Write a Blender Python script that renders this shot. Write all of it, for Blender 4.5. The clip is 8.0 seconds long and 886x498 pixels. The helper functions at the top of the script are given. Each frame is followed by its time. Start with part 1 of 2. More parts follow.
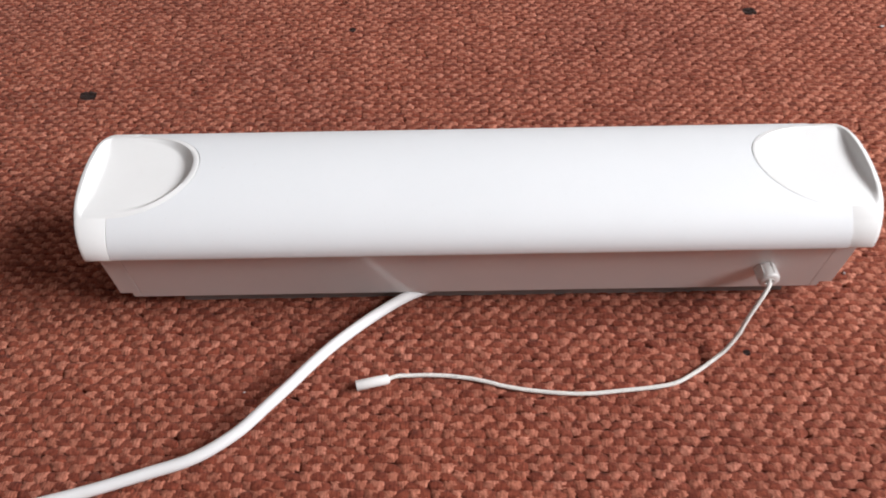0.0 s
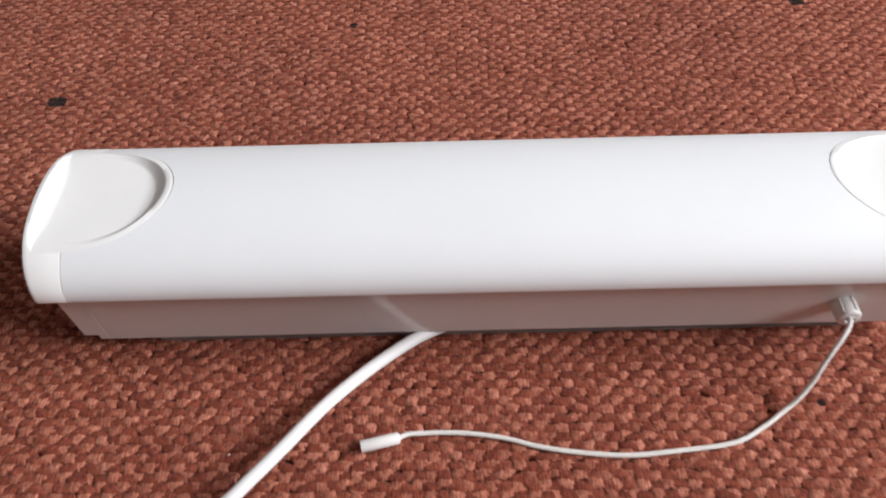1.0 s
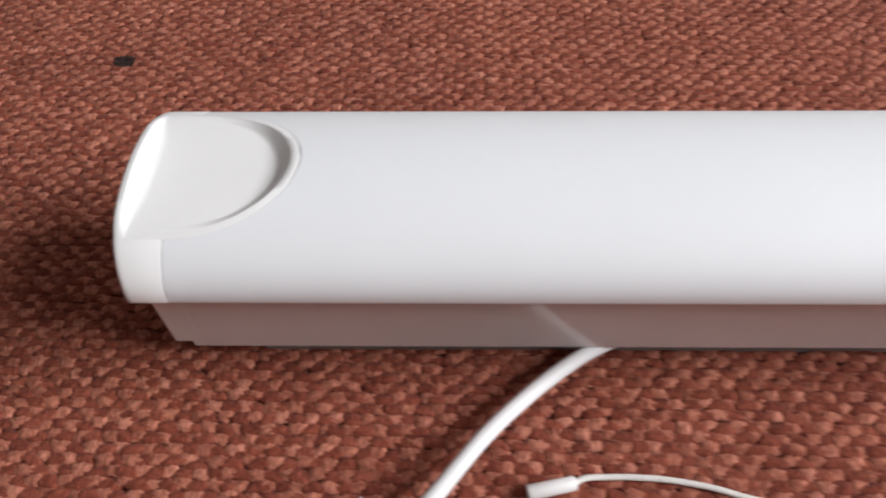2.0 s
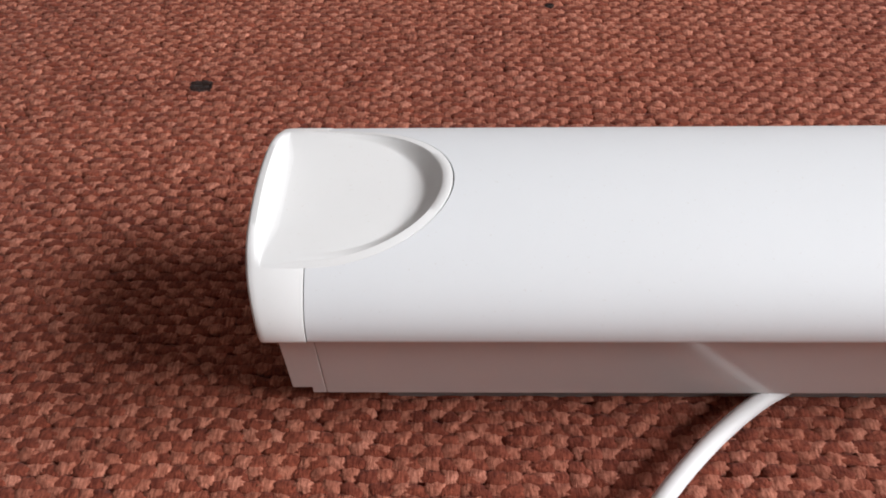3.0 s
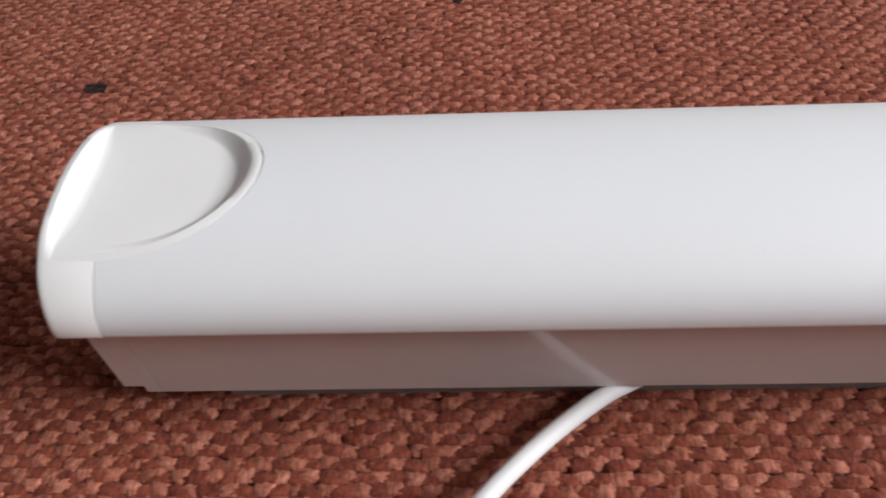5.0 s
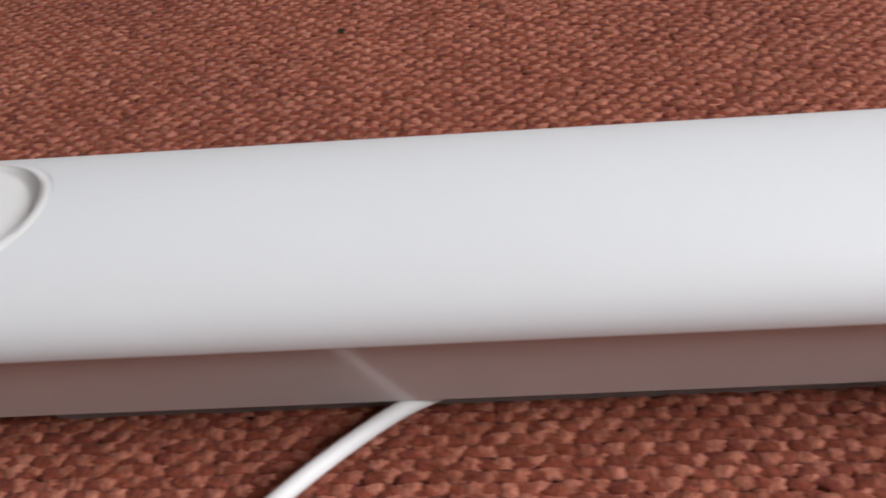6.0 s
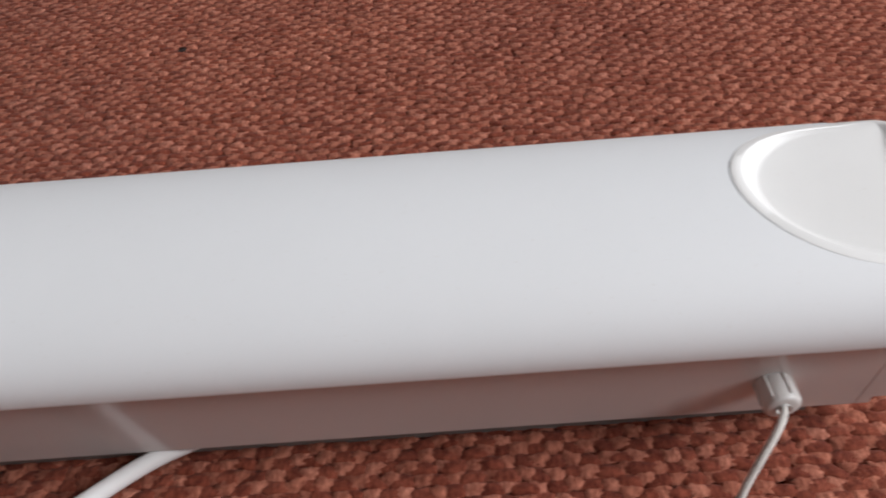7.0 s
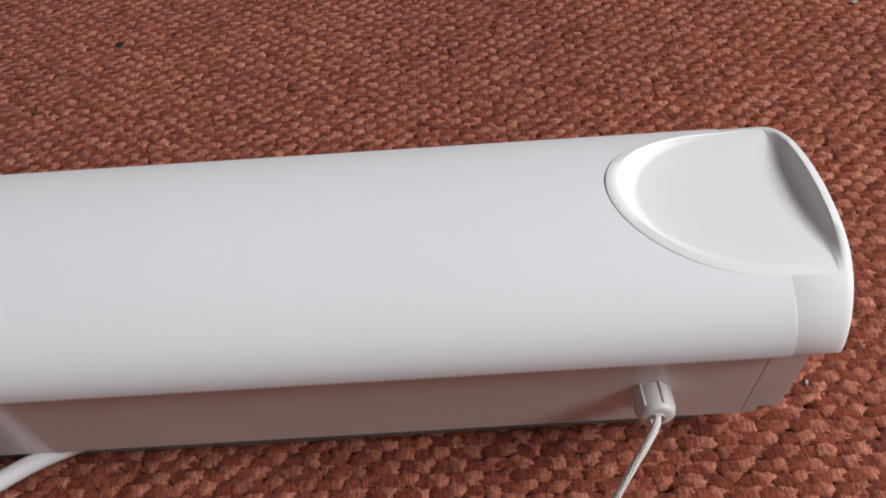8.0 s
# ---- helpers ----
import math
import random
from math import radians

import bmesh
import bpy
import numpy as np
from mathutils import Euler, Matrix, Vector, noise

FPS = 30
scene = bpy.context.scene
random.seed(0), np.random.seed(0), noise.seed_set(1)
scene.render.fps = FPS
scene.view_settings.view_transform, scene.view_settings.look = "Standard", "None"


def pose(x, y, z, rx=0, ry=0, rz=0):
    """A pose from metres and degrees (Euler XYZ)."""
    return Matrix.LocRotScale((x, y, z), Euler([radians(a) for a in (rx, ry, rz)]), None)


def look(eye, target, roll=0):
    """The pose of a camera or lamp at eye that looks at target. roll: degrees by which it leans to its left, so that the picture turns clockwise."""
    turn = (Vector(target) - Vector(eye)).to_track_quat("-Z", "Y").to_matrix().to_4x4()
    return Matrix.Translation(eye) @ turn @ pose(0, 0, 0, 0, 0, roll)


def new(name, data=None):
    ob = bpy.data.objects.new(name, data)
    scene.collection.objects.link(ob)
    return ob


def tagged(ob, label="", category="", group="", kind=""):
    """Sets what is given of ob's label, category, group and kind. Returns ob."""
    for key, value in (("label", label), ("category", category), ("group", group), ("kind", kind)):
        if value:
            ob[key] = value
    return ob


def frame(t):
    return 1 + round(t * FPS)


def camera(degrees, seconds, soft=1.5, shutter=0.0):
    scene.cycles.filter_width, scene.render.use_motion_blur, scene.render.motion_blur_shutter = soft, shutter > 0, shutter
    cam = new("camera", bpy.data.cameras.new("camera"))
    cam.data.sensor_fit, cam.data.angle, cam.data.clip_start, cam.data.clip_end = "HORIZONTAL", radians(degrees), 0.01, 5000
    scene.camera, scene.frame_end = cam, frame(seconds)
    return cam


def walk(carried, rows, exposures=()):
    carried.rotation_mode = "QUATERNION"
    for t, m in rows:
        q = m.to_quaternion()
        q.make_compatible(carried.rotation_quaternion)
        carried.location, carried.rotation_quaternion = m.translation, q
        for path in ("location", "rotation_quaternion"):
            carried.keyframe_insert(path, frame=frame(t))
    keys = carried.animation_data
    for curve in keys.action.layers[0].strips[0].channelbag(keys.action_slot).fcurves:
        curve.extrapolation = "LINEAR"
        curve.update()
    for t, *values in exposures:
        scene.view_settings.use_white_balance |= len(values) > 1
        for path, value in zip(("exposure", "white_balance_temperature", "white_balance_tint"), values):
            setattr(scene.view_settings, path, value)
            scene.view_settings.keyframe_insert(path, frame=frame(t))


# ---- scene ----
cam = camera(61.5, 8.0, 1.8, 0.5)
PATH = [
    (0, (-0.013, 0.219, 0.366), (-0.034, 1.495, -1.174), -1.0),
    (0.5, (-0.018, 0.24, 0.348), (-0.055, 1.51, -1.197), -1.8),
    (1, (-0.021, 0.274, 0.328), (-0.051, 1.542, -1.218), -1.7),
    (1.5, (-0.048, 0.303, 0.306), (-0.093, 1.565, -1.245), -1.6),
    (2, (-0.09, 0.321, 0.274), (-0.148, 1.566, -1.291), -1.3),
    (2.2, (-0.109, 0.327, 0.267), (-0.203, 1.583, -1.286), -2.7),
    (3.3, (-0.147, 0.338, 0.236), (-0.204, 1.688, -1.239), -1.3),
    (3.5, (-0.147, 0.338, 0.232), (-0.212, 1.679, -1.25), -1.7),
    (4, (-0.136, 0.338, 0.231), (-0.224, 1.685, -1.244), -2.4),
    (4.2, (-0.129, 0.34, 0.235), (-0.212, 1.661, -1.265), -2.0),
    (5.3, (-0.061, 0.339, 0.232), (-0.177, 1.705, -1.224), -4.7),
    (5.5, (-0.046, 0.338, 0.234), (-0.176, 1.697, -1.227), -5.5),
    (5.9, (-0.017, 0.336, 0.238), (-0.145, 1.718, -1.202), -5.7),
    (6, (-0.006, 0.334, 0.239), (-0.132, 1.724, -1.193), -6.0),
    (6.5, (0.039, 0.347, 0.234), (-0.069, 1.724, -1.213), -5.8),
    (7, (0.071, 0.351, 0.235), (0.015, 1.741, -1.202), -5.2),
    (7.5, (0.097, 0.354, 0.233), (0.064, 1.734, -1.214), -4.8),
    (8, (0.109, 0.354, 0.233), (0.056, 1.735, -1.213), -4.5),
]
EXPOSURES = [(0.0, 0.34), (1.0, 0.29), (2.0, 0.2), (3.5, 0.26), (4.2, 0.2), (5.5, 0.05), (6.0, 0.03), (6.5, -0.1), (8.0, -0.18)]
walk(cam, [(t, look(eye, target, roll)) for t, eye, target, roll in PATH], EXPOSURES)

# ---- light: one window in the wall beside the lamp, its glare on the floor ----
def lamp_area(name, m, sx, sy, watts, colour):
    data = bpy.data.lights.new(name, "AREA")
    data.shape, data.size, data.size_y, data.energy, data.color = "RECTANGLE", sx, sy, watts, colour
    ob = new(name, data)
    ob.matrix_world = m
    return ob


WINDOW_Y, WINDOW_Z, WINDOW_W, WINDOW_H = 0.12, 1.98, 1.7, 1.3
WALL_X = 2.6
world = bpy.data.worlds.new("sky")
scene.world = world
world.use_nodes = True
sky = world.node_tree.nodes.new("ShaderNodeTexSky")
sky.sky_type, sky.sun_disc, sky.sun_elevation, sky.sun_rotation = "NISHITA", False, radians(42), radians(104)
world.node_tree.links.new(sky.outputs["Color"], world.node_tree.nodes["Background"].inputs["Color"])
world.node_tree.nodes["Background"].inputs["Strength"].default_value = 0.1
lamp_area("window_light", look((WALL_X - 0.01, WINDOW_Y, WINDOW_Z), (0.0, 0.5, 0.0)), WINDOW_W, WINDOW_H, 136.0, (0.953, 0.972, 1.0))


# ---- materials ----
def material(name):
    mat = bpy.data.materials.new(name)
    mat.use_nodes = True
    nt = mat.node_tree
    return mat, nt, nt.nodes["Principled BSDF"]


def node(nt, kind, **inputs):
    n = nt.nodes.new(kind)
    for k, v in inputs.items():
        n.inputs[k].default_value = v
    return n


def texture(nt, scale, detail=3.0, stretch=(1, 1, 1), rough=0.55):
    co = nt.nodes.new("ShaderNodeTexCoord")
    mp = nt.nodes.new("ShaderNodeMapping")
    mp.inputs["Scale"].default_value = stretch
    nz = node(nt, "ShaderNodeTexNoise", Scale=scale, Detail=detail, Roughness=rough)
    nt.links.new(co.outputs["Object"], mp.inputs["Vector"])
    nt.links.new(mp.outputs["Vector"], nz.inputs["Vector"])
    return nz.outputs["Fac"]


def ramp(nt, fac, stops):
    r = nt.nodes.new("ShaderNodeValToRGB")
    while len(r.color_ramp.elements) < len(stops):
        r.color_ramp.elements.new(0.5)
    for e, (p, c) in zip(r.color_ramp.elements, stops):
        e.position, e.color = p, (*c, 1)
    nt.links.new(fac, r.inputs["Fac"])
    return r.outputs["Color"]


def mix(nt, fac, a, b, mode="MIX"):
    m = nt.nodes.new("ShaderNodeMix")
    m.data_type, m.blend_type = "RGBA", mode
    for sock, v in ((m.inputs["Factor"], fac), (m.inputs["A"], a), (m.inputs["B"], b)):
        if isinstance(v, (int, float)):
            sock.default_value = v
        elif isinstance(v, tuple):
            sock.default_value = (*v, 1)
        else:
            nt.links.new(v, sock)
    return m.outputs["Result"]


def math_node(nt, op, a, b=0.0):
    m = nt.nodes.new("ShaderNodeMath")
    m.operation = op
    for i, v in enumerate((a, b)):
        if isinstance(v, (int, float)):
            m.inputs[i].default_value = v
        else:
            nt.links.new(v, m.inputs[i])
    return m.outputs["Value"]


def bump(nt, bsdf, height, strength, distance):
    b = node(nt, "ShaderNodeBump", Strength=strength, Distance=distance)
    nt.links.new(height, b.inputs["Height"])
    nt.links.new(b.outputs["Normal"], bsdf.inputs["Normal"])


def plastic(name, colour, rough, wave=0.00004, coat=0.0, dust=0.04):
    mat, nt, bsdf = material(name)
    dark = tuple(c * (1 - dust) for c in colour)
    patches = ramp(nt, texture(nt, 14, 4), [(0.35, dark), (0.65, colour)])
    specks = ramp(nt, texture(nt, 900, 2), [(0.68, (1, 1, 1)), (0.76, (0.93, 0.91, 0.89))])
    nt.links.new(mix(nt, 1.0, patches, specks, "MULTIPLY"), bsdf.inputs["Base Color"])
    r = math_node(nt, "MULTIPLY_ADD", texture(nt, 40, 3), 0.12)
    r.node.inputs[2].default_value = rough - 0.06
    nt.links.new(r, bsdf.inputs["Roughness"])
    bsdf.inputs["Coat Weight"].default_value = coat
    bsdf.inputs["Coat Roughness"].default_value = 0.08
    bump(nt, bsdf, texture(nt, 120, 2), 0.25, wave)
    return mat


CAP = plastic("white_moulded_plastic", (0.885, 0.88, 0.87), 0.52)
BODY = plastic("glossy_white_plastic", (0.74, 0.70, 0.685), 0.13)
OPAL = plastic("opal_diffuser_plastic", (0.83, 0.843, 0.860), 0.62, 0.00002, dust=0.02)
SWITCH = plastic("switch_plastic", (0.78, 0.77, 0.75), 0.3)
BACK = plastic("grey_back_plate", (0.30, 0.28, 0.27), 0.5, dust=0.2)
SHEATH = plastic("white_cable_sheath", (0.84, 0.83, 0.83), 0.6)
FERRULE = plastic("white_end_sleeve", (0.84, 0.82, 0.80), 0.35)
WALL_PAINT = plastic("wall_paint", (0.20, 0.19, 0.18), 0.8, 0.0004, dust=0.1)
CEILING_PAINT = plastic("ceiling_paint", (0.55, 0.54, 0.53), 0.9, 0.0004)


def cord_material():
    mat, nt, bsdf = material("braided_cord")
    co = nt.nodes.new("ShaderNodeTexCoord")
    waves = []
    for turn in (38, -38):
        mp = nt.nodes.new("ShaderNodeMapping")
        mp.inputs["Rotation"].default_value = (0, 0, radians(turn))
        w = node(nt, "ShaderNodeTexWave", Scale=420.0, Distortion=1.5, Detail=1.0)
        nt.links.new(co.outputs["Object"], mp.inputs["Vector"])
        nt.links.new(mp.outputs["Vector"], w.inputs["Vector"])
        waves.append(w.outputs["Fac"])
    h = math_node(nt, "MULTIPLY", waves[0], waves[1])
    nt.links.new(ramp(nt, h, [(0.0, (0.78, 0.74, 0.69)), (0.35, (0.92, 0.89, 0.85))]), bsdf.inputs["Base Color"])
    bsdf.inputs["Roughness"].default_value = 0.85
    bump(nt, bsdf, h, 0.8, 0.0004)
    return mat


CORD = cord_material()

# the lamp's place on the floor
LAMP = pose(0.001, 0.517, 0, 0, 0, 0.9)
# dark marks in the carpet: place beside the lamp, half length, half width
STAINS = [((-0.2925, 0.1665), 0.0062, 0.0052), ((0.2486, 0.2665), 0.0058, 0.0052), ((0.1533, -0.0746), 0.0022, 0.0018), ((-0.0925, 0.2485), 0.0028, 0.0028)]


def carpet_material(name, low, mid, high):
    mat, nt, bsdf = material(name)
    geo = nt.nodes.new("ShaderNodeNewGeometry")
    isl = ramp(nt, geo.outputs["Random Per Island"], [(0.0, low), (0.5, mid), (1.0, high)])
    flecks = ramp(nt, texture(nt, 420, 3), [(0.36, (0.72, 0.62, 0.60)), (0.52, (1, 1, 1)), (0.70, (1.25, 1.30, 1.32))])
    fibres = ramp(nt, texture(nt, 1.0, 2, (1100, 220, 220)), [(0.36, (0.58, 0.47, 0.44)), (0.52, (1, 1, 1)), (0.66, (1.25, 1.32, 1.35))])
    base = mix(nt, 0.8, mix(nt, 0.8, isl, flecks, "MULTIPLY"), fibres, "MULTIPLY")
    worn = ramp(nt, texture(nt, 5.0, 4), [(0.35, (0.86, 0.84, 0.86)), (0.65, (1.06, 1.06, 1.04))])
    base = mix(nt, 1.0, base, worn, "MULTIPLY")
    pos = geo.outputs["Position"]
    for (sx, sy), rx, ry in STAINS:
        at = LAMP @ Vector((sx, sy, 0))
        sub = nt.nodes.new("ShaderNodeVectorMath")
        sub.operation = "SUBTRACT"
        sub.inputs[1].default_value = (at.x, at.y, 0)
        nt.links.new(pos, sub.inputs[0])
        div = nt.nodes.new("ShaderNodeVectorMath")
        div.operation = "DIVIDE"
        div.inputs[1].default_value = (rx, ry, 1000)
        nt.links.new(sub.outputs["Vector"], div.inputs[0])
        ln = nt.nodes.new("ShaderNodeVectorMath")
        ln.operation = "LENGTH"
        nt.links.new(div.outputs["Vector"], ln.inputs[0])
        edge = math_node(nt, "ADD", ln.outputs["Value"], math_node(nt, "MULTIPLY", texture(nt, 260, 2), 0.55))
        mask = ramp(nt, edge, [(0.0, (1, 1, 1)), (0.95, (0.92, 0.92, 0.92)), (1.0, (0, 0, 0))])
        wide = math_node(nt, "MULTIPLY", edge, 0.72)
        mask.node.inputs["Fac"].default_value = 0
        nt.links.new(wide, mask.node.inputs["Fac"])
        base = mix(nt, mask, base, (0.010, 0.006, 0.005))
    nt.links.new(base, bsdf.inputs["Base Color"])
    bsdf.inputs["Roughness"].default_value = 0.95
    bsdf.inputs["Specular IOR Level"].default_value = 0.15
    bsdf.inputs["Sheen Weight"].default_value = 0.06
    bsdf.inputs["Sheen Roughness"].default_value = 0.6
    h = math_node(nt, "ADD", texture(nt, 1.0, 2, (2600, 500, 500)), texture(nt, 900, 2))
    bump(nt, bsdf, h, 0.9, 0.0007)
    return mat


YARN_DARK = carpet_material("carpet_yarn_dark", (0.200, 0.047, 0.027), (0.25, 0.060, 0.033), (0.29, 0.077, 0.045))
YARN_LIGHT = carpet_material("carpet_yarn_light", (0.36, 0.123, 0.077), (0.45, 0.158, 0.099), (0.52, 0.202, 0.134))


def carpet_sheet():
    """The carpet away from the lamp: tuft cells in both yarn colours, with sunk joints and their shade painted in."""
    mat, nt, bsdf = material("carpet_sheet")
    co = nt.nodes.new("ShaderNodeTexCoord")
    mp = nt.nodes.new("ShaderNodeMapping")
    mp.inputs["Scale"].default_value = (88, 150, 88)
    cell = node(nt, "ShaderNodeTexVoronoi", Scale=1.0, Randomness=0.55)
    nt.links.new(co.outputs["Object"], mp.inputs["Vector"])
    nt.links.new(mp.outputs["Vector"], cell.inputs["Vector"])
    tone = ramp(nt, cell.outputs["Color"], [(0.2, (0.23, 0.055, 0.029)), (0.45, (0.27, 0.072, 0.039)), (0.55, (0.41, 0.144, 0.088)), (0.8, (0.47, 0.176, 0.108))])
    # shade of the gaps between tufts, multiplied into the colour
    joint_shade = ramp(nt, cell.outputs["Distance"], [(0.3, (1, 1, 1)), (0.75, (0.45, 0.38, 0.36))])
    worn = ramp(nt, texture(nt, 5.0, 4), [(0.35, (0.86, 0.84, 0.86)), (0.65, (1.06, 1.06, 1.04))])
    nt.links.new(mix(nt, 1.0, mix(nt, 1.0, tone, joint_shade, "MULTIPLY"), worn, "MULTIPLY"), bsdf.inputs["Base Color"])
    bsdf.inputs["Roughness"].default_value = 0.95
    bsdf.inputs["Specular IOR Level"].default_value = 0.15
    bump(nt, bsdf, math_node(nt, "SUBTRACT", 1.0, cell.outputs["Distance"]), 0.8, 0.002)
    return mat


SHEET = carpet_sheet()


# ---- mesh helpers ----
def mesh_object(name, verts, faces, mats, parent=None, label="", smooth=True, slots=None):
    me = bpy.data.meshes.new(name)
    me.from_pydata([tuple(v) for v in verts], [], faces)
    for m in mats if isinstance(mats, (list, tuple)) else [mats]:
        me.materials.append(m)
    me.polygons.foreach_set("use_smooth", [smooth] * len(me.polygons))
    if slots is not None:
        me.polygons.foreach_set("material_index", slots)
    me.update()
    ob = new(name, me)
    if parent is not None:
        ob.parent = parent
    return tagged(ob, label)


def part(name, bm, mat, parent, label="", smooth=False):
    bmesh.ops.recalc_face_normals(bm, faces=bm.faces)
    me = bpy.data.meshes.new(name)
    bm.to_mesh(me)
    bm.free()
    me.materials.append(mat)
    me.polygons.foreach_set("use_smooth", [smooth] * len(me.polygons))
    ob = new(name, me)
    if parent is not None:
        ob.parent = parent
    return tagged(ob, label)


def hexa(bm, low, high):
    """A block between two rectangles (x0, x1, y0, y1, z)."""
    vs = [bm.verts.new((x, y, q[4])) for q in (low, high) for x, y in ((q[0], q[2]), (q[1], q[2]), (q[1], q[3]), (q[0], q[3]))]
    for f in ((3, 2, 1, 0), (4, 5, 6, 7), (0, 1, 5, 4), (1, 2, 6, 5), (2, 3, 7, 6), (3, 0, 4, 7)):
        bm.faces.new([vs[i] for i in f])
    return bm


def rounded(bm, width, segments=2):
    bmesh.ops.bevel(bm, geom=bm.edges[:], offset=width, segments=segments, affect="EDGES", profile=0.5)
    return bm


def grid_faces(rows, cols, start=0, wrap=False):
    out = []
    for i in range(rows - 1):
        for j in range(cols if wrap else cols - 1):
            k = (j + 1) % cols
            out.append((start + i * cols + j, start + i * cols + k, start + (i + 1) * cols + k, start + (i + 1) * cols + j))
    return out


def spline(points, steps):
    p = np.array(points, float)
    p = np.vstack([2 * p[0] - p[1], p, 2 * p[-1] - p[-2]])
    out = []
    for i in range(1, len(p) - 2):
        for t in np.linspace(0, 1, steps, endpoint=False):
            a, b, c, d = p[i - 1:i + 3]
            out.append(0.5 * (2 * b + (c - a) * t + (2 * a - 5 * b + 4 * c - d) * t * t + (3 * b - a - 3 * c + d) * t ** 3))
    out.append(p[-2])
    return np.array(out)


def tube(name, points, radius, mat, parent, label="", steps=8, sides=14):
    c = spline(points, steps)
    tan = np.gradient(c, axis=0)
    tan /= np.linalg.norm(tan, axis=1)[:, None]
    side = np.cross(tan, (0, 0, 1.0))
    side /= np.linalg.norm(side, axis=1)[:, None]
    up = np.cross(side, tan)
    verts = []
    for q, s, u in zip(c, side, up):
        for k in range(sides):
            a = 2 * math.pi * k / sides
            verts.append(q + radius * (math.cos(a) * s + math.sin(a) * u))
    faces = grid_faces(len(c), sides, wrap=True)
    faces += [tuple(range(sides)), tuple(range(len(verts) - 1, len(verts) - sides - 1, -1))]
    return mesh_object(name, verts, faces, mat, parent, label)


# ---- the room ----
def box_part(name, x0, x1, y0, y1, z0, z1, mat, parent=None, label=""):
    return part(name, hexa(bmesh.new(), (x0, x1, y0, y1, z0), (x0, x1, y0, y1, z1)), mat, parent, label)


X0, X1, Y0, Y1, TOP = -2.1, WALL_X, -2.2, 2.4, 2.75
tagged(box_part("wall_west", X0 - 0.1, X0, Y0, Y1, -0.02, TOP, WALL_PAINT), "plain painted room wall", "wall", kind="structure")
tagged(box_part("wall_south", X0 - 0.1, X1 + 0.1, Y0 - 0.1, Y0, -0.02, TOP, WALL_PAINT), "plain painted room wall", "wall", kind="structure")
tagged(box_part("wall_north", X0 - 0.1, X1 + 0.1, Y1, Y1 + 0.1, -0.02, TOP, WALL_PAINT), "plain painted room wall", "wall", kind="structure")
tagged(box_part("ceiling", X0 - 0.1, X1 + 0.1, Y0 - 0.1, Y1 + 0.1, TOP, TOP + 0.1, CEILING_PAINT), "plain white painted ceiling", "ceiling", kind="structure")
bm = bmesh.new()
wy0, wy1, wz0, wz1 = WINDOW_Y - WINDOW_W / 2, WINDOW_Y + WINDOW_W / 2, WINDOW_Z - WINDOW_H / 2, WINDOW_Z + WINDOW_H / 2
for y0, y1, z0, z1 in ((Y0, wy0, -0.02, TOP), (wy1, Y1, -0.02, TOP), (wy0, wy1, -0.02, wz0), (wy0, wy1, wz1, TOP)):
    hexa(bm, (X1, X1 + 0.1, y0, y1, z0), (X1, X1 + 0.1, y0, y1, z1))
tagged(part("wall_east", bm, WALL_PAINT, None), "plain painted wall with a window opening", "wall", kind="structure")


# ---- the lamp ----
YC, ZC, HALF, RISE = -0.003, 0.0611, 0.0457, 0.0238
SEAM, END, TONGUE, OVAL, FLOOR_Z = 0.195, 0.2134, 0.0440, 0.0318, 0.0782


def arch(u):
    """Height of the curved cover at the distance u from its middle line."""
    return ZC + RISE * math.sqrt(max(0.0, 1 - (u / HALF) ** 2))


def dish(u):
    """Height of the dish floor: almost flat, and running into the cover's curve at its sides."""
    return FLOOR_Z + 0.0013 * (1 - min(1.0, abs(u) / OVAL) ** 12)


lamp = new("wall_lamp")
lamp.matrix_world = LAMP
tagged(lamp, "white plastic strip wall lamp with opal cover lying on carpet", "lamp")


def curl(grow=0.0):
    """The cover's edge below its widest line: (u, z) going down and inwards."""
    out = [(HALF + grow, ZC), (HALF + grow, ZC - 0.0002)]
    r = 0.0020
    for k in range(1, 6):
        a = radians(90 * k / 5)
        out.append((HALF + grow - r * (1 - math.cos(a)), ZC - 0.0002 - r * math.sin(a)))
    out.append((HALF - 0.0065, ZC - 0.0002 - r))
    return out


SEAM_GAP = (-0.0004, 0.00016)     # closed at one end, open at the other


def make_diffuser():
    us = [HALF * math.sin(radians(a)) for a in np.linspace(90, math.degrees(math.asin(OVAL / HALF)), 16)]
    us += [OVAL * math.sin(radians(a)) for a in np.linspace(88.5, 0, 30)]
    side = [(-u, z) for u, z in reversed(curl()[1:])] + [(-u, arch(u)) for u in us]
    ring = side + [(-u, z) for u, z in reversed(side[:-1])]
    verts, cols = [], 41
    for u, z in ring:
        inside = abs(u) < OVAL and z > ZC
        reach = SEAM - (TONGUE + 0.0005) * math.sqrt(1 - (u / OVAL) ** 2) if inside else SEAM - 0.0002
        for k in range(cols):
            f = 2 * k / (cols - 1) - 1
            verts.append((f * reach - SEAM_GAP[f < 0] * f * (not inside), YC + u, z))
    ob = mesh_object("diffuser", verts, grid_faces(len(ring), cols), OPAL, lamp, "opal white translucent curved cover")
    bm = bmesh.new()
    bm.from_mesh(ob.data)
    for e in bm.edges:
        e.smooth = not e.is_boundary
    bm.to_mesh(ob.data)
    bm.free()
    m = ob.modifiers.new("thickness", "SOLIDIFY")
    m.thickness, m.offset = 0.0018, -1.0
    return ob


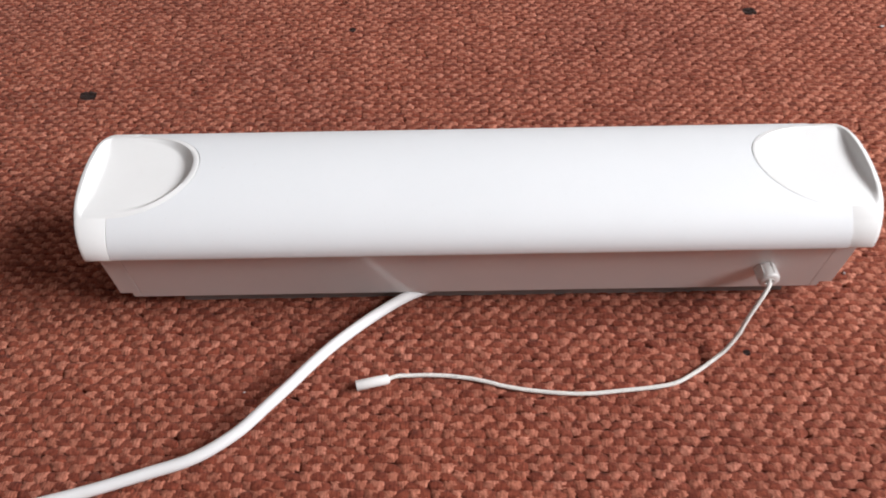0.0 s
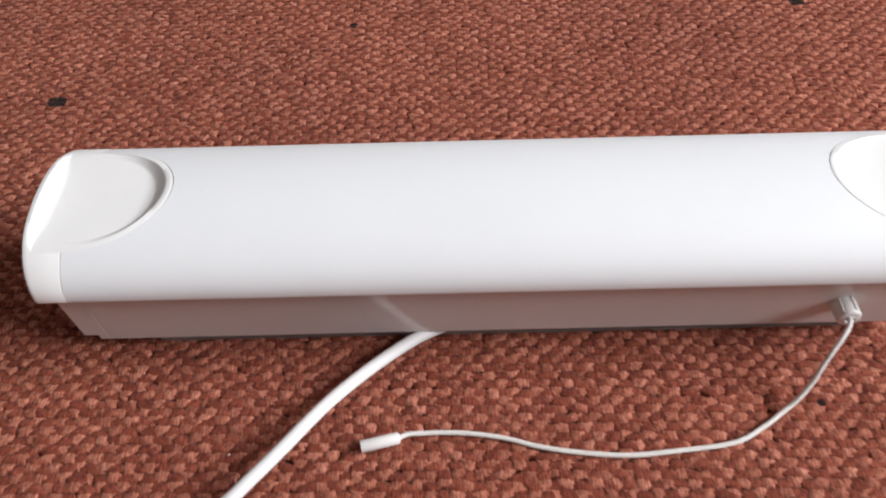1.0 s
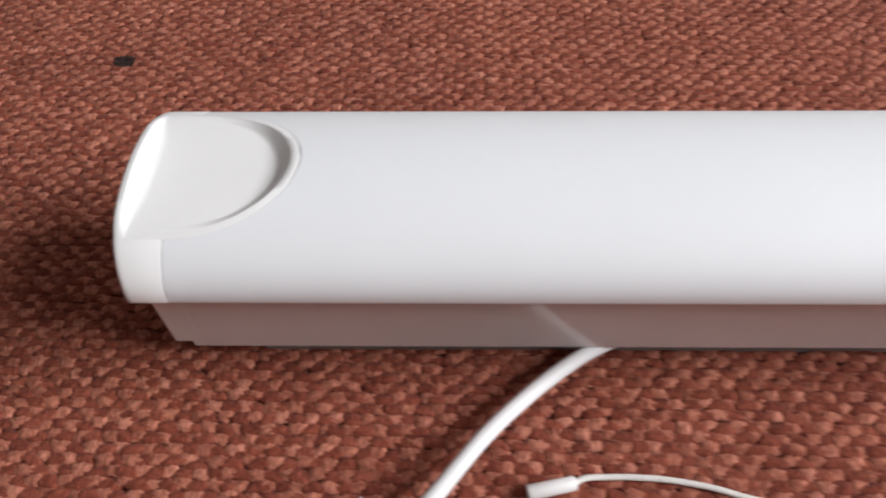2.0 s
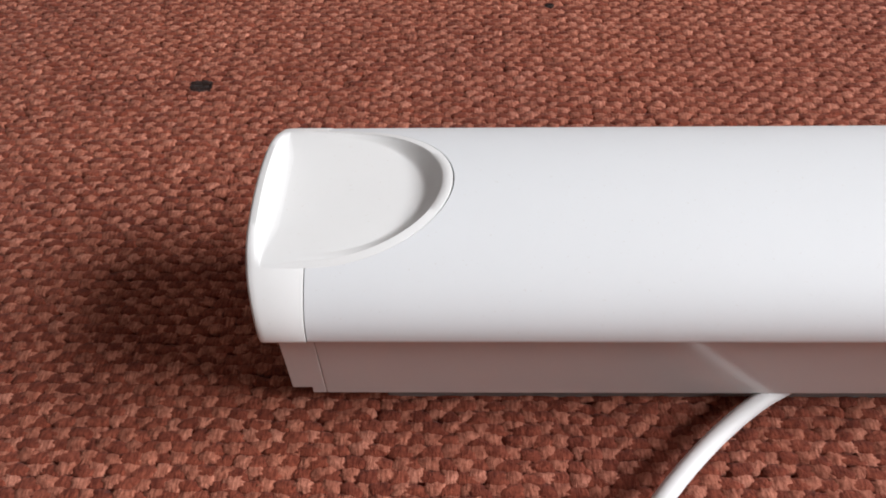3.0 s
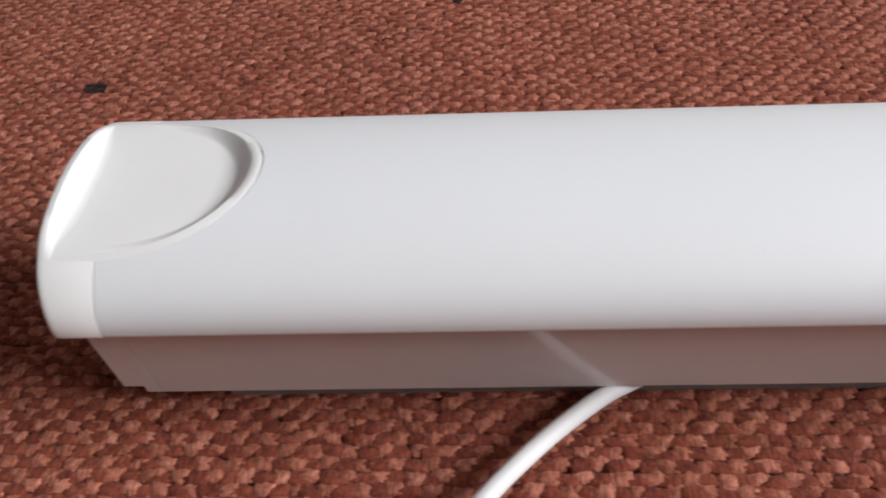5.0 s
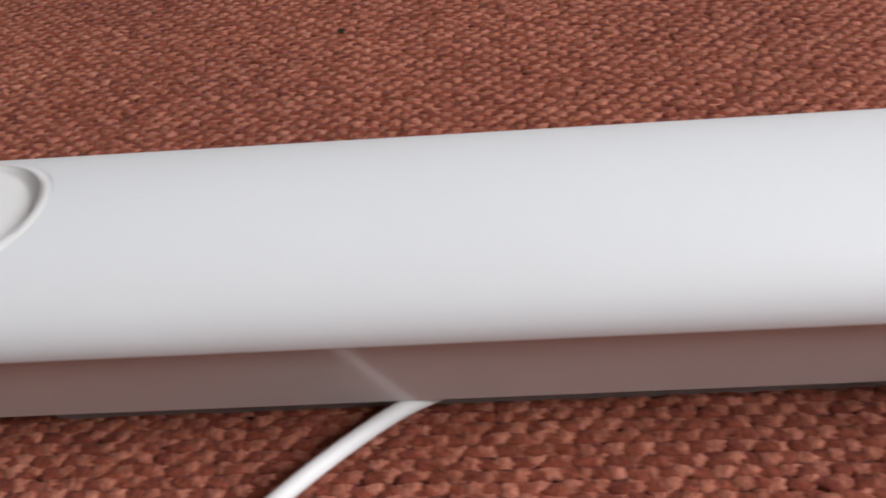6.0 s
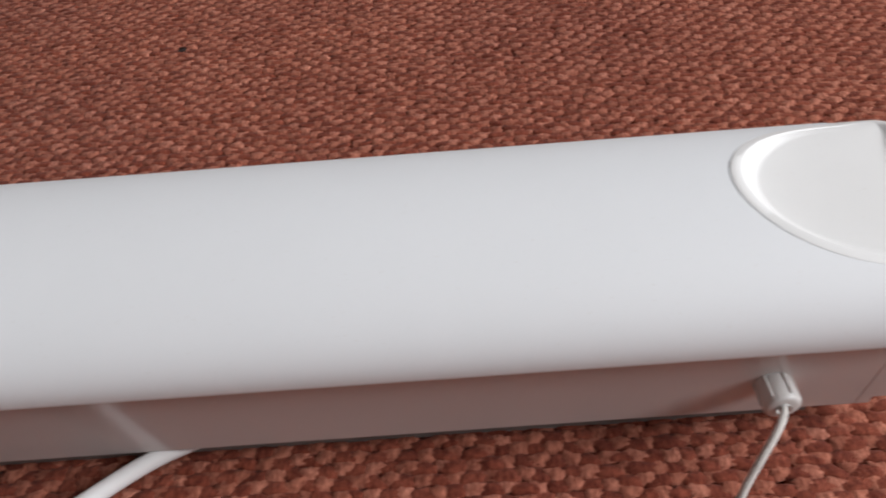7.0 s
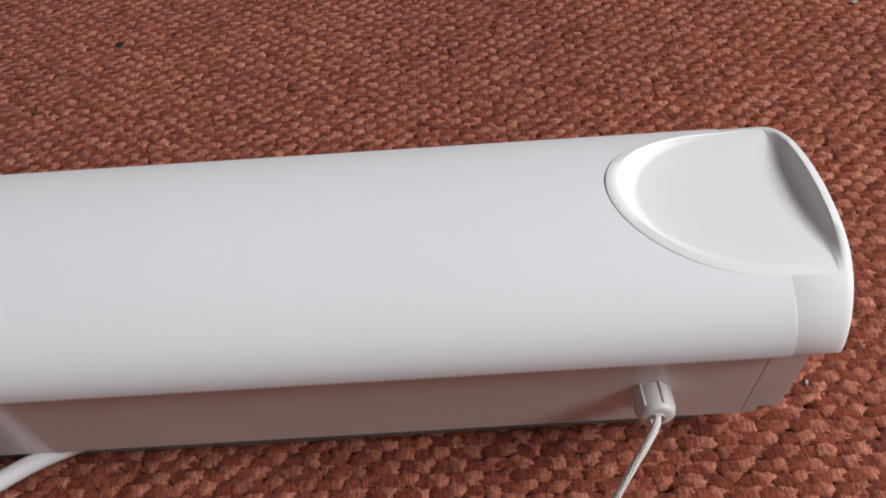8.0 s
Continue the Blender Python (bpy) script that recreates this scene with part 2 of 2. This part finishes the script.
def make_cap(sign):
    """The moulded end of the cover, with its sunk oval dish."""
    verts, faces = [], []

    def strip(rows):
        start, cols = len(verts), len(rows[0])
        for row in rows:
            for x, u, z in row:
                t = min(1.0, max(0.0, (abs(u) - 0.018) / 0.028))
                verts.append((sign * (x - max(0.0, x - SEAM) * 0.23 * t * t), YC + u, z))
        faces.extend(grid_faces(len(rows), cols, start))

    proud = 0.00015
    # the dish: nested outlines from the seam inwards
    def outline(a, b, xend, height, shrink=1.0):
        tip = (OVAL - 0.0004) * shrink if shrink < 1 else OVAL - (OVAL - b) * 0.1          # the rim runs out towards the end wall
        pts = [(xend + (SEAM - xend) * k / 4, -tip + (tip - b) * k / 4) for k in range(4)]
        pts += [(SEAM - a * math.cos(radians(t)), b * math.sin(radians(t))) for t in np.linspace(-90, 90, 61)]
        pts += [(SEAM + (xend - SEAM) * k / 4, b + (tip - b) * k / 4) for k in range(1, 5)]
        return [(x, u, height(u)) for x, u in pts]

    on = lambda u: arch(u) + proud * min(1.0, max(0.0, (OVAL - abs(u)) / 0.004))
    sink = lambda u: 0.0005 * min(1.0, max(0.0, (abs(u) - OVAL) / 0.006)) * (sign > 0) + proud * (1 - min(1.0, max(0.0, (abs(u) - OVAL) / 0.004)))     # one end sits deeper than the cover
    inner = END - 0.0046
    rows = [outline(TONGUE, OVAL, inner, lambda u: arch(u) - 0.003),
            outline(TONGUE, OVAL, inner, lambda u: arch(u) + proud * 0.3),
            outline(TONGUE - 0.0005, OVAL - 0.0004, inner, on),
            outline(TONGUE - 0.0030, OVAL - 0.0022, inner, on),
            outline(TONGUE - 0.0036, OVAL - 0.0026, inner, lambda u: min(on(u), max(dish(u), on(u) - 0.0005)))]
    for k in range(1, 9):
        f = k / 8
        drop = 1 - (1 - f) ** 1.5
        rows.append(outline(TONGUE - 0.0036 - 0.0060 * f, OVAL - 0.0026 - 0.0022 * f, inner,
                            lambda u, d=drop: max(dish(u), on(u) - 0.0005) * (1 - d) + dish(u) * d))
    for f in (0.98, 0.95, 0.92, 0.88, 0.82, 0.75, 0.5, 0.25, 0.0):
        rows.append(outline((TONGUE - 0.0096) * f, (OVAL - 0.0048) * f, inner, dish, f))
    strip(rows)
    # the end wall behind the dish: leaning inner face, rounded top, outer face
    us = [OVAL * math.sin(radians(t)) for t in np.linspace(-90, 90, 49)]
    wall = []
    for f, dx in ((0.0, -0.0042), (0.02, -0.0031), (0.07, -0.0020), (0.16, -0.0011), (0.30, -0.0003), (0.50, 0.0005), (0.74, 0.0011), (0.92, 0.0015), (1.0, 0.0018)):
        wall.append([(inner + dx * (1.0 if dx > 0 else min(1.0, max(0.0, on(u) - dish(u)) / 0.004)), u, dish(u) + (on(u) - dish(u)) * f) for u in us])
    strip(wall)
    # the band round the arch on both sides, down to the lip, with a rounded outer edge
    edge = [(SEAM, -0.0030), (SEAM, proud * 0.3), (SEAM + 0.0004, proud), (inner, proud), (inner + 0.0018, proud)]
    edge += [(END - 0.0014 + 0.0014 * math.sin(radians(t)), proud - 0.0014 * (1 - math.cos(radians(t)))) for t in (15, 35, 55, 75, 90)]
    for s in (-1, 1):
        us = [HALF * math.sin(radians(a)) for a in np.linspace(math.degrees(math.asin(OVAL / HALF)), 90, 24)]
        prof = [(u, arch(u)) for u in us] + curl()[1:]
        rows = []
        for i, (u, z) in enumerate(prof):
            a, b = prof[max(0, i - 1)], prof[min(len(prof) - 1, i + 1)]
            d = Vector((b[0] - a[0], b[1] - a[1])).normalized()
            n = Vector((-d.y, d.x))
            rows.append([(x, s * (u + n.x * (g - sink(u))), z + n.y * (g - sink(u))) for x, g in edge])
        strip(rows)
    # the rounded outer edge over the end wall, and the end face
    us = [OVAL * math.sin(radians(t)) for t in np.linspace(-90, 90, 49)]
    strip([[(x, u * (1 + (g - proud) / HALF), on(u) - proud + g) for u in us] for x, g in edge[4:]])
    g = proud - 0.0014
    ring = [(END, -u - g + sink(u), z) for u, z in reversed(curl()[1:])]
    angles = np.linspace(-90, 90, 60)
    ring += [(END, (HALF + g - sink(HALF * math.sin(radians(a)))) * math.sin(radians(a)), ZC + (RISE + g) * math.cos(radians(a))) for a in angles]
    ring += [(END, u + g - sink(u), z) for u, z in curl()[1:]]
    strip([ring, [(END, u, ZC - 0.0010) for _, u, z in ring]])
    ob = mesh_object("end_cap", verts, faces, CAP, lamp, "white moulded end cap with sunken oval dish")
    bm = bmesh.new()
    bm.from_mesh(ob.data)
    bmesh.ops.remove_doubles(bm, verts=bm.verts[:], dist=0.00002)
    bmesh.ops.recalc_face_normals(bm, faces=bm.faces[:])
    bm.to_mesh(ob.data)
    bm.free()
    ob.data.set_sharp_from_angle(angle=radians(44))
    return ob


def make_housing():
    zb, zt = 0.0106, 0.0597
    yb, yt = 0.0330, 0.0390          # half depths, low and high
    f = (zt - zb)
    bm = hexa(bmesh.new(), (-0.1968, 0.1968, YC - yb, YC + yb, zb), (-0.1950, 0.1950, YC - yt, YC + yt, zt))
    part("housing", rounded(bm, 0.0003), BODY, lamp, "glossy white tapered housing")
    for s in (-1, 1):
        bm = bmesh.new()
        # end block: its outer part stops short of the floor
        zf = 0.0150
        y_at = lambda z: yb + (yt - yb) * (z - zb) / f
        k = 0.0010
        prof = [(0.19595 + k, zb), (0.2008 + k, zb), (0.2006 + k, zf), (0.2080 + k / 2, zf), (0.2060 + k / 2, zt), (0.19415 + k, zt)]
        front = [bm.verts.new((s * x, YC - y_at(z), z)) for x, z in prof]
        back = [bm.verts.new((s * x, YC + y_at(z), z)) for x, z in prof]
        bm.faces.new(front)
        bm.faces.new(back[::-1])
        for i in range(len(prof)):
            j = (i + 1) % len(prof)
            bm.faces.new((front[j], front[i], back[i], back[j]))
        bmesh.ops.recalc_face_normals(bm, faces=bm.faces[:])
        part("end_block", rounded(bm, 0.0003, 2), BODY, lamp, "white end block of the housing")
    bm = hexa(bmesh.new(), (-0.176, 0.186, YC - 0.0276, YC + 0.0276, -0.002), (-0.176, 0.186, YC - 0.0276, YC + 0.0276, 0.0112))
    part("back_plate", rounded(bm, 0.0008), BACK, lamp, "grey plate under the housing")


def make_switch():
    cx, cz, y0, y1, r = 0.1632, 0.0321, -0.0360, -0.0486, 0.0056
    verts, sides = [], 48
    prof = [(y0, r * 0.97), (y1 + 0.0010, r), (y1 + 0.0004, r - 0.0003), (y1, r - 0.0010), (y1, 0.0026), (y1 + 0.0006, 0.0022), (y1 + 0.0030, 0.0019), (y1 + 0.0030, 0.0)]
    for y, rad in prof:
        for k in range(sides):
            a = 2 * math.pi * k / sides
            verts.append((cx + rad * math.cos(a), y, cz + rad * math.sin(a)))
    body = mesh_object("pull_switch", verts, grid_faces(len(prof), sides, wrap=True), SWITCH, lamp, "white ribbed pull switch barrel")
    body.data.set_sharp_from_angle(angle=radians(50))
    for k in range(6):
        a = radians(12 + 60 * k)
        bm = rounded(hexa(bmesh.new(), (-0.0004, 0.0004, y1 + 0.0018, y0, -0.0004), (-0.0004, 0.0004, y1 + 0.0018, y0, 0.0004)), 0.0002, 1)
        bm.transform(pose(cx + (r + 0.0001) * math.cos(a), 0, cz + (r + 0.0001) * math.sin(a), 0, -math.degrees(a), 0))
        rib = part("rib", bm, SWITCH, body)
    bm = bmesh.new()
    bmesh.ops.create_cone(bm, cap_ends=False, segments=24, radius1=0.0024, radius2=0.0024, depth=0.0005)
    bm.transform(pose(cx, y1 - 0.0002, cz, 90, 0, 0))
    part("collar", bm, SWITCH, body)


make_diffuser()
for s in (-1, 1):
    make_cap(s)
make_housing()
make_switch()

CABLE = [(0.0042, -0.0080, 0.0034), (-0.0099, -0.0175, 0.0036), (-0.0248, -0.0270, 0.0045), (-0.0411, -0.0370, 0.0074), (-0.0575, -0.0496, 0.0087), (-0.0714, -0.0624, 0.0102),
         (-0.0829, -0.0746, 0.0118), (-0.0921, -0.0863, 0.0135), (-0.1015, -0.0986, 0.0145), (-0.1128, -0.1117, 0.0145), (-0.1268, -0.1258, 0.0130), (-0.1464, -0.1377, 0.0108),
         (-0.1708, -0.1451, 0.0088), (-0.1981, -0.1527, 0.0070), (-0.2282, -0.1598, 0.0056), (-0.2606, -0.1673, 0.0045), (-0.2948, -0.1750, 0.0038), (-0.3302, -0.1830, 0.0034),
         (-0.3662, -0.1911, 0.0031)]
tube("mains_cable", CABLE, 0.0032, SHEATH, lamp, "white round mains cable bowed up off the carpet", 8, 18)
PULL = [(-0.0500, -0.0899, 0.0028), (-0.0450, -0.0876, 0.0022), (-0.0380, -0.0868, 0.0013), (-0.0269, -0.0867, 0.0012), (-0.0143, -0.0876, 0.0012), (0.0013, -0.0904, 0.0012), (0.0167, -0.0949, 0.0012), (0.035, -0.0981, 0.0012),
        (0.0565, -0.0999, 0.0012), (0.0783, -0.0984, 0.0012), (0.1062, -0.0950, 0.0012), (0.1215, -0.0878, 0.0014), (0.1338, -0.0800, 0.0028), (0.1400, -0.0762, 0.0060), (0.1465, -0.0708, 0.0125), (0.1503, -0.0662, 0.0195), (0.1550, -0.0612, 0.0262), (0.1590, -0.0570, 0.0304), (0.1625, -0.0525, 0.0326), (0.1640, -0.0490, 0.0329), (0.1642, -0.0465, 0.0328)]
cord = tube("pull_cord", [(x - 0.001, y, z) for x, y, z in PULL], 0.0012, CORD, lamp, "thin braided off-white pull cord", 8, 10)


def make_sleeve():
    a, b = Vector((-0.0679, -0.0937, 0.0030)), Vector((-0.0497, -0.0896, 0.0030))
    verts, sides, length = [], 28, (b - a).length
    prof = [(0.003, 0.0), (0.003, 0.0019), (0.0, 0.0022), (0.0, 0.0028), (0.0004, 0.0030), (length - 0.0012, 0.0028), (length - 0.0003, 0.0024), (length, 0.0014), (length, 0.0)]
    for x, r in prof:
        for k in range(sides):
            t = 2 * math.pi * k / sides
            verts.append((x, r * math.cos(t), r * math.sin(t)))
    ob = mesh_object("end_sleeve", verts, grid_faces(len(prof), sides, wrap=True), FERRULE, cord, "white plastic sleeve on the cord's end")
    ob.data.set_sharp_from_angle(angle=radians(45))
    ob.data.transform(Matrix.Translation(a) @ (b - a).to_track_quat("X", "Z").to_matrix().to_4x4())


make_sleeve()


# ---- the carpet: a backing sheet to the walls, and its looped pile ----
floor = box_part("floor", X0 - 0.1, X1 + 0.1, Y0 - 0.1, Y1 + 0.1, -0.05, -0.0043, SHEET)
tagged(floor, "red-brown woven carpet floor", "floor", kind="structure")


def dome(sides, radii, heights):
    """A rounded unit lump: its points and its faces."""
    ang = np.arange(sides) * 2 * np.pi / sides
    cx, sy = np.cos(ang), np.sin(ang)
    cx, sy = np.sign(cx) * np.abs(cx) ** 0.8, np.sign(sy) * np.abs(sy) ** 0.8
    pts = np.concatenate([np.stack([cx * r, sy * r, np.full(sides, z)], 1) for r, z in zip(radii, heights)] + [np.array([[0, 0, 1.0]])])
    last = (len(radii) - 1) * sides
    return pts, grid_faces(len(radii), sides, wrap=True) + [(last + k, last + (k + 1) % sides, last + sides) for k in range(sides)]


def make_pile():
    """Staggered tufts: each a flat dark loop with a scalloped fan of light yarn ends before it."""
    rng = np.random.default_rng(7)
    loop, loop_faces = dome(12, (1.0, 0.95, 0.78, 0.44), (0.0, 0.52, 0.84, 0.98))
    fan, fan_faces = dome(18, (1.0, 0.96, 0.74), (0.0, 0.60, 0.93))
    scallop = np.arange(18) * 2 * np.pi / 18
    px, py = 0.0113, 0.0047
    verts, faces, slots, count = [], [], [], 0
    for j in range(int(0.565 / py)):
        for i in range(int(0.92 / px)):
            x = -0.49 + (i + 0.5 * (j % 2)) * px + rng.normal(0, 0.0006)
            y = 0.335 + j * py + rng.normal(0, 0.0003)
            for light, unit, unit_faces in ((0, loop, loop_faces), (1, fan, fan_faces)):
                size = np.array(((0.0063, 0.0033, 0.0042), (0.0048, 0.0030, 0.0044))[light]) * rng.uniform((0.88, 0.9, 0.92), (1.1, 1.1, 1.05))
                v = unit * size
                if light:
                    rim = 1 + 0.10 * np.cos(rng.integers(5, 8) * scallop + rng.uniform(0, 6.3)) + rng.normal(0, 0.10, 18)
                else:
                    rim = 1 + rng.normal(0, 0.11, 12)
                v[:-1, :2] *= np.tile(rim, (len(unit) - 1) // len(rim))[:, None]
                v += rng.normal(0, 0.00016, unit.shape)
                t = rng.normal(0, 0.14)
                v[:, :2] = v[:, :2] @ np.array([[math.cos(t), math.sin(t)], [-math.sin(t), math.cos(t)]])
                v[:, 1] -= v[:, 2] * (0.35 if light else 0.1)
                v[:, 2] += v[:, 1] * (0.10 if light else -0.12)
                verts.append(v + (x + rng.normal(0, 0.0006) * light, y - (0.0037 + rng.normal(0, 0.0003)) * light, -0.0046))
                faces += [tuple(count + k for k in f) for f in unit_faces]
                slots += [light] * len(unit_faces)
                count += len(v)
    ob = mesh_object("carpet_pile", np.concatenate(verts), faces, [YARN_DARK, YARN_LIGHT], None, "red-brown and pink flecked looped carpet pile", True, slots)
    return tagged(ob, category="carpet", kind="stuff")


make_pile()


# ---- bits of lint caught in the pile ----
def make_lint(x, y, size, turn):
    rng = np.random.default_rng(int(1000 * abs(x + 3 * y)))
    bm = bmesh.new()
    bmesh.ops.create_icosphere(bm, subdivisions=2, radius=1.0)
    for v in bm.verts:
        v.co = Vector((v.co.x * size, v.co.y * size * 0.55, v.co.z * size * 0.4)) * (1 + rng.normal(0, 0.16))
    ob = part("lint", bm, LINT, None, "", True)
    ob.matrix_world = LAMP @ pose(x, y, size * 0.25, 0, 0, turn)
    return tagged(ob, "tiny pale speck of lint on the carpet", "lint", "lint on the carpet")


LINT = plastic("pale_lint", (0.52, 0.45, 0.44), 0.9, 0.0001, dust=0.2)
for spec in ((-0.1299, -0.0949, 0.0008, 20), (0.2281, -0.0193, 0.0012, 70), (0.3516, 0.2393, 0.0022, 10)):
    make_lint(*spec)
